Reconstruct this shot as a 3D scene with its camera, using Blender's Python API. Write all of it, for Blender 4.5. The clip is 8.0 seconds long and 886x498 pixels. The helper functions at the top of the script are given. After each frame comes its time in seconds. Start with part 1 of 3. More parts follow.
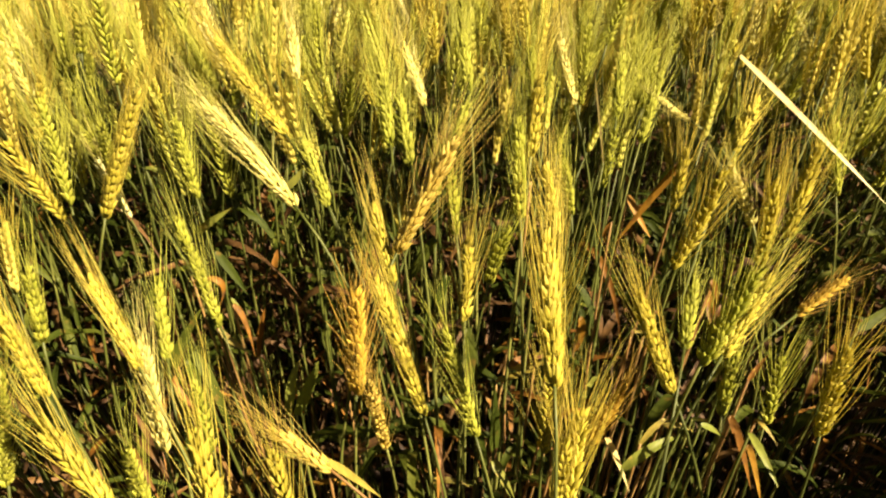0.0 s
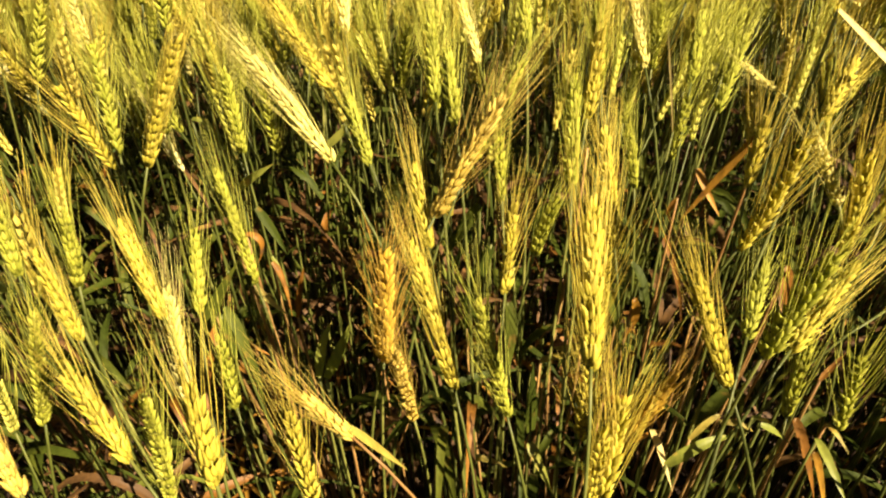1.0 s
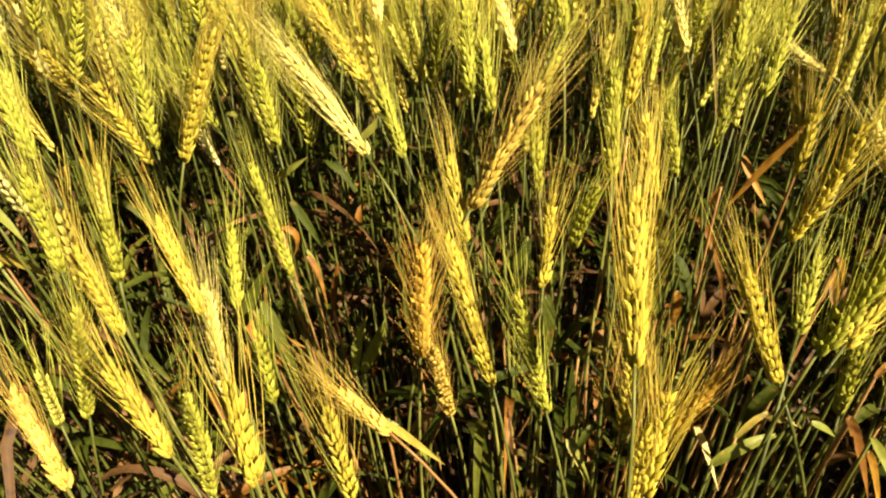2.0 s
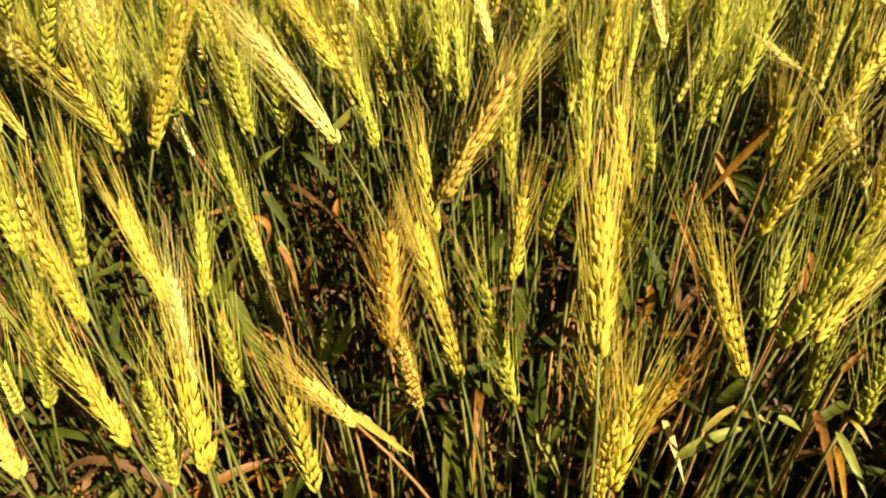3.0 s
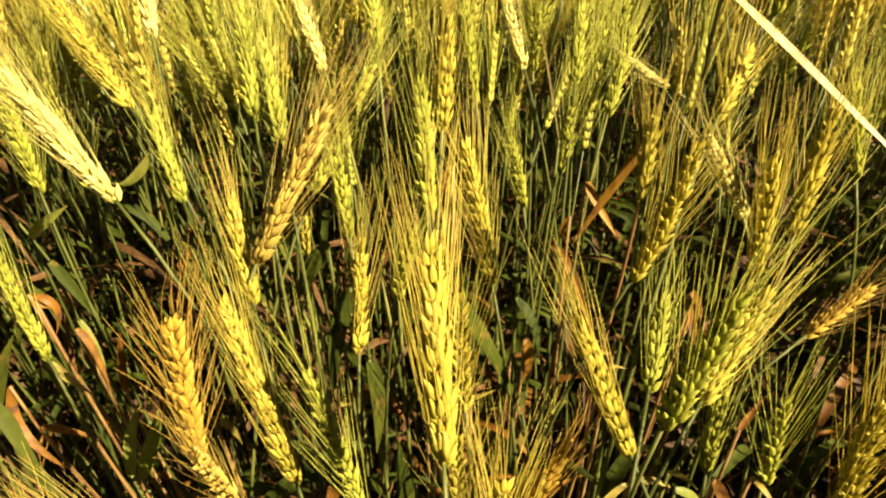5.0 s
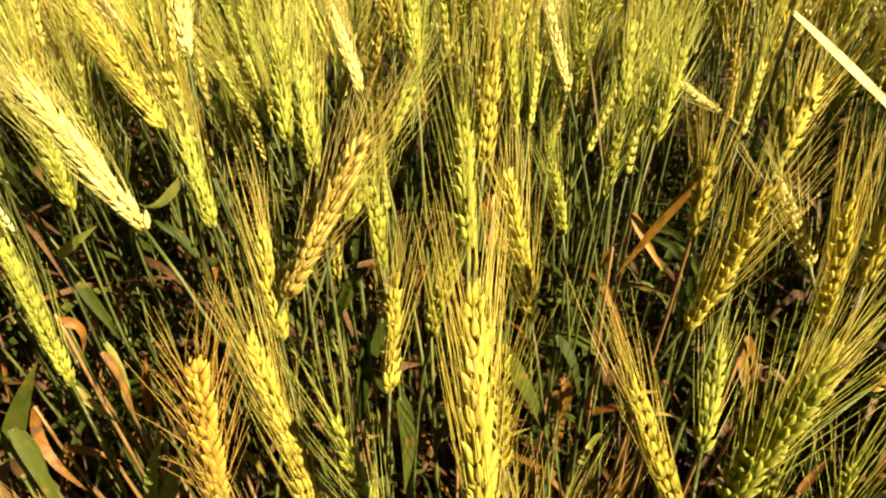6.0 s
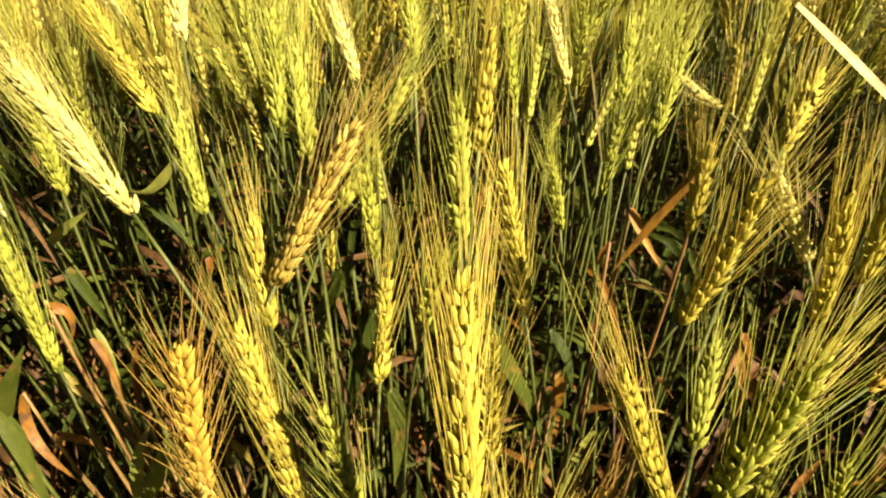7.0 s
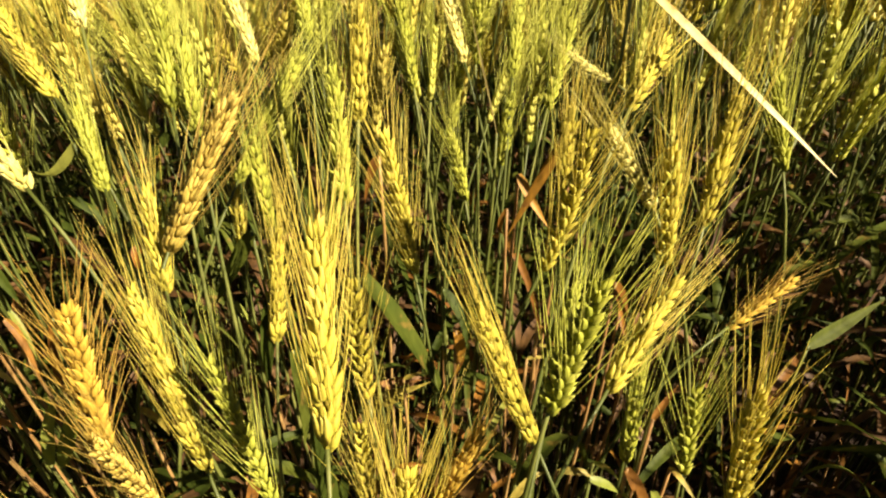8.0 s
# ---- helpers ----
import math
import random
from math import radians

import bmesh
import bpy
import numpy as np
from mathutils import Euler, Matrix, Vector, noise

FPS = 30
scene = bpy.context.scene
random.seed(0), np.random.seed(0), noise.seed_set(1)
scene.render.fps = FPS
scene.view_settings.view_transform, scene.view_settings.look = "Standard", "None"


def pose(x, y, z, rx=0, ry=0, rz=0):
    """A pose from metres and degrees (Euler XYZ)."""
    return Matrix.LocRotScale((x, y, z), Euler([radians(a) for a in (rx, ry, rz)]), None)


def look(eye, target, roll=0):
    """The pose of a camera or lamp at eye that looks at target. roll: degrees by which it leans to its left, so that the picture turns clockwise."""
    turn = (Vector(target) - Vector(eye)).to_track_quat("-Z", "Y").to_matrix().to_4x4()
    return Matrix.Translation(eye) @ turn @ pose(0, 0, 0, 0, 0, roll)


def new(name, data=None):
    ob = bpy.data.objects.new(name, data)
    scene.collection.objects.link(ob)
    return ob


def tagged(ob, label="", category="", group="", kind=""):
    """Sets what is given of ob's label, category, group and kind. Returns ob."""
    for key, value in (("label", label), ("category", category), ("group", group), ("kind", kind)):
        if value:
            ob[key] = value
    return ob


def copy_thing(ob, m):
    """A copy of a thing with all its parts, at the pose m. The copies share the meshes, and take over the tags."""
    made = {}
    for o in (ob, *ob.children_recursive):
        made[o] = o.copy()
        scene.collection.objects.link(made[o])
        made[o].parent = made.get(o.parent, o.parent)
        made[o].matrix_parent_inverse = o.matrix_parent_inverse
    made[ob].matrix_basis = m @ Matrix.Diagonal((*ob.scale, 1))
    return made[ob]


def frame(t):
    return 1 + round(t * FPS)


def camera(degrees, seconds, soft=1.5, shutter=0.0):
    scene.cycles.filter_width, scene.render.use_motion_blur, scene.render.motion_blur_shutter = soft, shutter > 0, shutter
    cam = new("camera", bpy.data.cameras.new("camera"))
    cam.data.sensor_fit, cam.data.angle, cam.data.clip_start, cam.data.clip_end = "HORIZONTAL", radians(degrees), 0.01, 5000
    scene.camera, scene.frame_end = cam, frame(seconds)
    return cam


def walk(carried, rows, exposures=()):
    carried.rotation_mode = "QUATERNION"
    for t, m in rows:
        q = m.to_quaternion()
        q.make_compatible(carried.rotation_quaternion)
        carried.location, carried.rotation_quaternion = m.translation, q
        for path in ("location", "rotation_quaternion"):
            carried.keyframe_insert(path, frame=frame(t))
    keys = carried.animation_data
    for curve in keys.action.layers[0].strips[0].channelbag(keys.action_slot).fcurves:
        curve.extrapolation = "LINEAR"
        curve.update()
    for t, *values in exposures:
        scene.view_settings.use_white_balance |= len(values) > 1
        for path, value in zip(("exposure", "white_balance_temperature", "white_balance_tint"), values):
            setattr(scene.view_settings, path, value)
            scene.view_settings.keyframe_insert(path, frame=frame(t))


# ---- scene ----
SUN_HIGH, SUN_ROUND, SUN, SKY = 38.0, 121.0, 5.0, 0.010
EXPOSURE, TINT = 1.97, 11
KELVIN = ((0.0, 7900), (5.5, 7800), (6.5, 7300), (8.0, 7100))
FOV, SECONDS = 70.0, 8.0
cam = camera(FOV, SECONDS, soft=2.1)
PATH = [
    (0, 0.0003, 0.0001, 1.0800, 53.99, -0.00, 0.00),
    (0.5, 0.0354, 0.0174, 1.0607, 53.09, 1.33, 3.78),
    (1, 0.0238, 0.0224, 1.0538, 51.92, 1.37, 7.01),
    (1.5, 0.0141, 0.0245, 1.0552, 51.66, 3.24, 9.05),
    (1.7, 0.0157, 0.0294, 1.0534, 51.08, 3.50, 8.98),
    (3, 0.0335, 0.0299, 1.0419, 51.16, 2.31, 8.70),
    (3.5, 0.0476, 0.0519, 1.0192, 51.23, 1.29, 4.99),
    (4, 0.0715, 0.0794, 1.0075, 50.92, 1.89, 0.13),
    (4.2, 0.0744, 0.0869, 1.0074, 50.78, 1.06, -0.61),
    (5.3, 0.0786, 0.1263, 1.0063, 53.83, 0.85, 1.27),
    (5.5, 0.0730, 0.1322, 1.0065, 53.38, 1.57, 3.91),
    (6, 0.0710, 0.1441, 1.0091, 53.78, 1.21, 2.99),
    (6.5, 0.0711, 0.1481, 1.0068, 53.44, 1.92, 3.33),
    (7, 0.0758, 0.1458, 1.0020, 53.65, 0.49, 3.68),
    (7.5, 0.0989, 0.1353, 1.0015, 53.54, 0.75, 2.96),
    (8, 0.1287, 0.1117, 1.0004, 53.34, 0.74, -0.01),
]
walk(cam, [(t, pose(x, y, z, rx, ry, rz)) for t, x, y, z, rx, ry, rz in PATH],
     exposures=[(t, EXPOSURE, kelvin, TINT) for t, kelvin in KELVIN])

# ---- light: a clear sun from the right, behind the camera ----
world = bpy.data.worlds.new("clear_sky")
scene.world = world
world.use_nodes = True
sky = world.node_tree.nodes.new("ShaderNodeTexSky")
sky.sky_type, sky.sun_disc = "NISHITA", False
sky.sun_elevation, sky.sun_rotation = radians(SUN_HIGH), radians(SUN_ROUND)
world.node_tree.nodes["Background"].inputs["Strength"].default_value = SKY
world.node_tree.links.new(sky.outputs["Color"], world.node_tree.nodes["Background"].inputs["Color"])
sun = new("sun", bpy.data.lights.new("sun", "SUN"))
sun.data.energy, sun.data.angle, sun.data.color = SUN, radians(0.53), (1.0, 0.90, 0.70)
sun_way = Vector((math.sin(radians(SUN_ROUND)) * math.cos(radians(SUN_HIGH)), math.cos(radians(SUN_ROUND)) * math.cos(radians(SUN_HIGH)), math.sin(radians(SUN_HIGH))))
sun.matrix_basis = look(sun_way * 20, (0, 0, 0))


# ---- materials ----
def plant_material(name, tones, rough=0.5, through_light=0.25, stripes=900.0, grain=160.0, patch=14.0, bump=0.35, spots=None, gloss=0.35, tips=0.0, speckle=70.0):
    """Plant tissue: tones mixed piece by piece and in patches, fine ribs along the length, a little light coming through."""
    m = bpy.data.materials.new(name)
    m.use_nodes = True
    n, link = m.node_tree.nodes, m.node_tree.links
    bsdf, out = n["Principled BSDF"], n["Material Output"]
    bsdf.inputs["Roughness"].default_value = rough
    bsdf.inputs["Specular IOR Level"].default_value = gloss
    where = n.new("ShaderNodeTexCoord")
    info = n.new("ShaderNodeObjectInfo")
    island = n.new("ShaderNodeNewGeometry")
    big = n.new("ShaderNodeTexNoise")
    big.inputs["Scale"].default_value, big.inputs["Detail"].default_value = patch, 3
    link.new(where.outputs["Object"], big.inputs["Vector"])
    fine = n.new("ShaderNodeTexNoise")
    fine.inputs["Scale"].default_value, fine.inputs["Detail"].default_value = grain, 4
    link.new(where.outputs["Object"], fine.inputs["Vector"])
    total = n.new("ShaderNodeMath")
    total.operation = "ADD"
    link.new(info.outputs["Random"], total.inputs[0])
    link.new(island.outputs["Random Per Island"], total.inputs[1])
    more = n.new("ShaderNodeMath")
    more.operation = "MULTIPLY_ADD"
    link.new(total.outputs[0], more.inputs[0])
    more.inputs[1].default_value = 0.26
    link.new(big.outputs["Fac"], more.inputs[2])
    last = n.new("ShaderNodeMath")
    last.operation = "MULTIPLY_ADD"
    link.new(fine.outputs["Fac"], last.inputs[0])
    last.inputs[1].default_value = 0.4
    link.new(more.outputs[0], last.inputs[2])
    shift = n.new("ShaderNodeMath")
    shift.operation = "SUBTRACT"
    link.new(last.outputs[0], shift.inputs[0])
    shift.inputs[1].default_value = 0.46
    if tips:
        axes = n.new("ShaderNodeSeparateXYZ")
        link.new(where.outputs["Object"], axes.inputs["Vector"])
        along = n.new("ShaderNodeMapRange")
        along.inputs["From Min"].default_value, along.inputs["From Max"].default_value = 0.002, 0.015
        along.inputs["To Min"].default_value, along.inputs["To Max"].default_value = -tips, tips
        link.new(axes.outputs["Z"], along.inputs["Value"])
        grown = n.new("ShaderNodeMath")
        grown.operation = "ADD"
        link.new(shift.outputs[0], grown.inputs[0])
        link.new(along.outputs["Result"], grown.inputs[1])
        shift = grown
    ramp = n.new("ShaderNodeValToRGB")
    ramp.color_ramp.elements[0].position, ramp.color_ramp.elements[0].color = 0.12, (*tones[0], 1)
    ramp.color_ramp.elements[1].position, ramp.color_ramp.elements[1].color = 0.88, (*tones[-1], 1)
    for k, tone in enumerate(tones[1:-1]):
        e = ramp.color_ramp.elements.new(0.12 + 0.76 * (k + 1) / (len(tones) - 1))
        e.color = (*tone, 1)
    link.new(shift.outputs[0], ramp.inputs["Fac"])
    colour = ramp.outputs["Color"]
    if spots:
        speck = n.new("ShaderNodeTexNoise")
        speck.inputs["Scale"].default_value, speck.inputs["Detail"].default_value = speckle, 5
        link.new(where.outputs["Object"], speck.inputs["Vector"])
        cut = n.new("ShaderNodeValToRGB")
        cut.color_ramp.elements[0].position, cut.color_ramp.elements[1].position = 0.60, 0.70
        link.new(speck.outputs["Fac"], cut.inputs["Fac"])
        mix = n.new("ShaderNodeMix")
        mix.data_type = "RGBA"
        link.new(cut.outputs["Color"], mix.inputs["Factor"])
        link.new(colour, mix.inputs["A"])
        mix.inputs["B"].default_value = (*spots, 1)
        colour = mix.outputs["Result"]
    # ribs that run along the piece
    stretch = n.new("ShaderNodeMapping")
    stretch.inputs["Scale"].default_value = (1.0, 1.0, 0.04)
    link.new(where.outputs["Object"], stretch.inputs["Vector"])
    rib = n.new("ShaderNodeTexNoise")
    rib.inputs["Scale"].default_value, rib.inputs["Detail"].default_value = stripes, 2
    link.new(stretch.outputs["Vector"], rib.inputs["Vector"])
    vein = n.new("ShaderNodeMapRange")
    vein.inputs["From Min"].default_value, vein.inputs["From Max"].default_value = 0.3, 0.7
    vein.inputs["To Min"].default_value, vein.inputs["To Max"].default_value = 1.0 - 0.5 * bump, 1.0 + 0.25 * bump
    link.new(rib.outputs["Fac"], vein.inputs["Value"])
    ribbed = n.new("ShaderNodeVectorMath")
    ribbed.operation = "SCALE"
    link.new(colour, ribbed.inputs["Vector"])
    link.new(vein.outputs["Result"], ribbed.inputs["Scale"])
    colour = ribbed.outputs["Vector"]
    link.new(colour, bsdf.inputs["Base Color"])
    rise = n.new("ShaderNodeBump")
    rise.inputs["Strength"].default_value, rise.inputs["Distance"].default_value = bump, 0.0006
    link.new(rib.outputs["Fac"], rise.inputs["Height"])
    link.new(rise.outputs["Normal"], bsdf.inputs["Normal"])
    if through_light:
        soft = n.new("ShaderNodeBsdfTranslucent")
        link.new(colour, soft.inputs["Color"])
        both = n.new("ShaderNodeMixShader")
        both.inputs["Fac"].default_value = through_light
        link.new(bsdf.outputs["BSDF"], both.inputs[1])
        link.new(soft.outputs["BSDF"], both.inputs[2])
        link.new(both.outputs["Shader"], out.inputs["Surface"])
    return m


HUSK = {
    "green": plant_material("husk_green", ((0.25, 0.272, 0.033), (0.42, 0.425, 0.06), (0.57, 0.54, 0.125)), spots=(0.20, 0.20, 0.03), speckle=420.0, tips=0.3, bump=0.8, rough=0.6, through_light=0.38, gloss=0.22),
    "gold": plant_material("husk_gold", ((0.36, 0.315, 0.040), (0.53, 0.45, 0.064), (0.67, 0.57, 0.14)), spots=(0.34, 0.22, 0.05), speckle=420.0, tips=0.3, bump=0.8, rough=0.6, through_light=0.38, gloss=0.22),
    "brown": plant_material("husk_brown", ((0.52, 0.385, 0.075), (0.66, 0.505, 0.12), (0.75, 0.62, 0.20)), spots=(0.42, 0.25, 0.07), speckle=420.0, tips=0.3, bump=0.8, rough=0.6, through_light=0.38, gloss=0.22),
    "rust": plant_material("husk_rust", ((0.40, 0.25, 0.036), (0.54, 0.36, 0.055), (0.66, 0.48, 0.10)), spots=(0.26, 0.12, 0.03), speckle=420.0, tips=0.3, bump=0.8, rough=0.6, through_light=0.38, gloss=0.22),
    # pale: straw colour with the cream of sunlit ears painted in
    "pale": plant_material("husk_pale", ((0.58, 0.51, 0.13), (0.74, 0.67, 0.24), (0.84, 0.79, 0.40)), spots=(0.56, 0.44, 0.14), speckle=420.0, tips=0.3, bump=0.8, rough=0.6, through_light=0.38, gloss=0.22),
}
AWN = {
    "green": plant_material("awn_green", ((0.43, 0.45, 0.07), (0.60, 0.585, 0.125)), through_light=0.45, bump=0.0, gloss=0.4),
    "gold": plant_material("awn_gold", ((0.50, 0.415, 0.06), (0.65, 0.52, 0.115)), through_light=0.45, bump=0.0, gloss=0.4),
    "brown": plant_material("awn_brown", ((0.46, 0.32, 0.06), (0.60, 0.44, 0.12)), through_light=0.45, bump=0.0, gloss=0.4),
    "rust": plant_material("awn_rust", ((0.40, 0.24, 0.04), (0.54, 0.36, 0.08)), through_light=0.45, bump=0.0, gloss=0.4),
    "pale": plant_material("awn_pale", ((0.56, 0.50, 0.14), (0.72, 0.65, 0.26)), through_light=0.45, bump=0.0, gloss=0.4),
}
# stem tones lowered to paint in part of the lower storey's shade
STEM = plant_material("stem_green", ((0.030, 0.040, 0.008), (0.072, 0.084, 0.017), (0.22, 0.215, 0.058)), 0.5, 0.1, 700, 60, 9, gloss=0.3)
STEM_DRY = plant_material("stem_dry", ((0.12, 0.06, 0.022), (0.24, 0.13, 0.045), (0.40, 0.27, 0.10)), 0.5, 0.1, 700, 60, 9)
LEAF = {
    # green leaves carry lower-storey shade in their dark tones
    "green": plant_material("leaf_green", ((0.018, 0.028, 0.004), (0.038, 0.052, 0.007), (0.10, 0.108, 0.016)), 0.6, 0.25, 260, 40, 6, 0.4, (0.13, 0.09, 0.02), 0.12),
    # lime: yellowing leaves, and green leaves with sunlight put into their colour
    "lime": plant_material("leaf_lime", ((0.10, 0.13, 0.022), (0.18, 0.205, 0.036), (0.30, 0.285, 0.065)), 0.5, 0.35, 260, 40, 6, 0.4, (0.36, 0.26, 0.06), 0.3),
    "dry": plant_material("leaf_dry", ((0.085, 0.034, 0.006), (0.17, 0.070, 0.010), (0.31, 0.145, 0.020)), 0.6, 0.25, 200, 40, 8, 0.6, (0.10, 0.05, 0.02)),
    "olive": plant_material("leaf_olive", ((0.18, 0.085, 0.012), (0.34, 0.17, 0.024), (0.44, 0.26, 0.045)), 0.55, 0.3, 200, 40, 8, 0.6, (0.16, 0.07, 0.02)),
    "dead": plant_material("leaf_dead", ((0.040, 0.018, 0.006), (0.085, 0.040, 0.011), (0.16, 0.080, 0.020)), 0.7, 0.15, 200, 40, 8, 0.6, (0.03, 0.015, 0.008)),
    "ochre": plant_material("leaf_ochre", ((0.17, 0.13, 0.022), (0.29, 0.225, 0.040), (0.42, 0.34, 0.085)), 0.55, 0.3, 220, 40, 7, 0.5, (0.22, 0.12, 0.03)),
    "straw": plant_material("leaf_straw", ((0.40, 0.28, 0.09), (0.56, 0.43, 0.17), (0.66, 0.56, 0.28)), 0.5, 0.3, 220, 40, 7, 0.5, (0.42, 0.26, 0.08)),
}


def soil_material():
    m = bpy.data.materials.new("soil")
    m.use_nodes = True
    n, link = m.node_tree.nodes, m.node_tree.links
    bsdf = n["Principled BSDF"]
    bsdf.inputs["Roughness"].default_value = 0.95
    where = n.new("ShaderNodeTexCoord")
    a, b = n.new("ShaderNodeTexNoise"), n.new("ShaderNodeTexNoise")
    a.inputs["Scale"].default_value, a.inputs["Detail"].default_value = 9, 6
    b.inputs["Scale"].default_value, b.inputs["Detail"].default_value = 120, 6
    for node in (a, b):
        link.new(where.outputs["Object"], node.inputs["Vector"])
    ramp = n.new("ShaderNodeValToRGB")
    # brown taken this dark so gaps look shaded even where sun reaches the soil
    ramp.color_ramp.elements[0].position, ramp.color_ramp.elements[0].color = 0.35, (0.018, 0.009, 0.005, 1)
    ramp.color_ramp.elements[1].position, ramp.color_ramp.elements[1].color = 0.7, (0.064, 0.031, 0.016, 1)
    link.new(a.outputs["Fac"], ramp.inputs["Fac"])
    link.new(ramp.outputs["Color"], bsdf.inputs["Base Color"])
    rise = n.new("ShaderNodeBump")
    rise.inputs["Strength"].default_value, rise.inputs["Distance"].default_value = 0.8, 0.01
    link.new(b.outputs["Fac"], rise.inputs["Height"])
    link.new(rise.outputs["Normal"], bsdf.inputs["Normal"])
    return m


SOIL = soil_material()


# ---- shapes ----
class Shape:
    """Collects tubes, husks and blades as one mesh."""

    def __init__(self):
        self.v, self.f, self.m = [], [], []

    def rings(self, rings, slot, close=True):
        start, sides = len(self.v), len(rings[0])
        for ring in rings:
            self.v.extend(tuple(p) for p in ring)
        for r in range(len(rings) - 1):
            for s in range(sides):
                a, b = start + r * sides + s, start + r * sides + (s + 1) % sides
                self.f.append((a, b, b + sides, a + sides))
                self.m.append(slot)
        if close:
            self.f.append(tuple(start + s for s in reversed(range(sides))))
            self.f.append(tuple(start + (len(rings) - 1) * sides + s for s in range(sides)))
            self.m += [slot, slot]

    def tube(self, points, radii, sides=5, slot=0):
        points = [Vector(p) for p in points]
        side = None
        rings = []
        for k, p in enumerate(points):
            way = (points[min(k + 1, len(points) - 1)] - points[max(k - 1, 0)]).normalized()
            if side is None:
                side = way.orthogonal().normalized()
            side = (side - way * side.dot(way)).normalized()
            other = way.cross(side)
            rings.append([p + radii[k] * (side * math.cos(2 * math.pi * s / sides) + other * math.sin(2 * math.pi * s / sides)) for s in range(sides)])
        self.rings(rings, slot)

    def husk(self, base, way, flat_way, length, wide, thick, sides=6, slot=0, keel=0.0, steps=((0, 0.35), (0.16, 0.8), (0.42, 1.0), (0.7, 0.78), (0.9, 0.36), (1.0, 0.1))):
        """A grain's husk: a pointed, slightly flattened and bowed drop."""
        base, way = Vector(base), Vector(way).normalized()
        x = (Vector(flat_way) - way * Vector(flat_way).dot(way)).normalized()
        y = way.cross(x)
        rings = []
        for s, r in steps:
            centre = base + way * (length * s) + y * (keel * math.sin(math.pi * s))
            rings.append([centre + x * (wide * r * math.cos(2 * math.pi * k / sides)) + y * (thick * r * math.sin(2 * math.pi * k / sides)) for k in range(sides)])
        self.rings(rings, slot)
        return base + way * length

    def blade(self, points, widths, across, fold=0.25, twist=0.0, slot=0):
        """A grass leaf along points: two halves that meet in a sunken midrib."""
        points, across = [Vector(p) for p in points], Vector(across)
        start = len(self.v)
        for k, p in enumerate(points):
            way = (points[min(k + 1, len(points) - 1)] - points[max(k - 1, 0)]).normalized()
            x = (across - way * across.dot(way)).normalized()
            up = x.cross(way)
            a = twist * k / (len(points) - 1)
            x, up = x * math.cos(a) + up * math.sin(a), up * math.cos(a) - x * math.sin(a)
            w = widths[k]
            for u, h in ((-1, fold), (-0.5, fold * 0.62), (0, 0), (0.5, fold * 0.62), (1, fold)):
                self.v.append(tuple(p + x * (u * w) + up * (h * w)))
        for k in range(len(points) - 1):
            for s in range(4):
                a = start + k * 5 + s
                self.f.append((a, a + 1, a + 6, a + 5))
                self.m.append(slot)

    def mesh(self, name, materials):
        me = bpy.data.meshes.new(name)
        me.from_pydata(self.v, [], self.f)
        for material in materials:
            me.materials.append(material)
        me.polygons.foreach_set("material_index", self.m)
        me.polygons.foreach_set("use_smooth", [True] * len(self.f))
        me.update()
        return me


def part(name, mesh, parent, m=None, label=""):
    ob = new(name, mesh)
    ob.parent = parent
    if m is not None:
        ob.matrix_basis = m
    return tagged(ob, label)


def curve(p, count):
    """Points along a cubic curve with four handles."""
    p = [Vector(q) for q in p]
    out = []
    for k in range(count + 1):
        u = k / count
        out.append(p[0] * (1 - u) ** 3 + p[1] * 3 * u * (1 - u) ** 2 + p[2] * 3 * u * u * (1 - u) + p[3] * u**3)
    return out


# ---- the ground ----
def build_ground():
    bm = bmesh.new()
    cuts = [-400, -60, -12, -4] + [-2 + 0.08 * k for k in range(63)] + [5, 12, 60, 400]
    grid = [[bm.verts.new((x, y, 0.0)) for y in cuts] for x in [c - 1.0 if abs(c) < 4 else c for c in cuts]]
    for column in grid:
        for v in column:
            if abs(v.co.x) < 4 and abs(v.co.y) < 4:
                v.co.z = 0.03 * noise.noise(v.co * 3.0) + 0.02 * noise.noise(v.co * 11.0) - 0.01
    for i in range(len(cuts) - 1):
        for j in range(len(cuts) - 1):
            bm.faces.new((grid[i][j], grid[i + 1][j], grid[i + 1][j + 1], grid[i][j + 1])).smooth = True
    me = bpy.data.meshes.new("ground")
    bm.to_mesh(me)
    bm.free()
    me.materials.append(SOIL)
    return tagged(new("ground", me), "crumbly brown field soil under the wheat, shade put into its dark colour", "ground", kind="structure")


build_ground()


def soil_height(x, y):
    p = Vector((x, y, 0))
    return 0.03 * noise.noise(p * 3.0) + 0.02 * noise.noise(p * 11.0) - 0.01 if abs(x) < 3.9 and abs(y) < 3.9 else 0.0


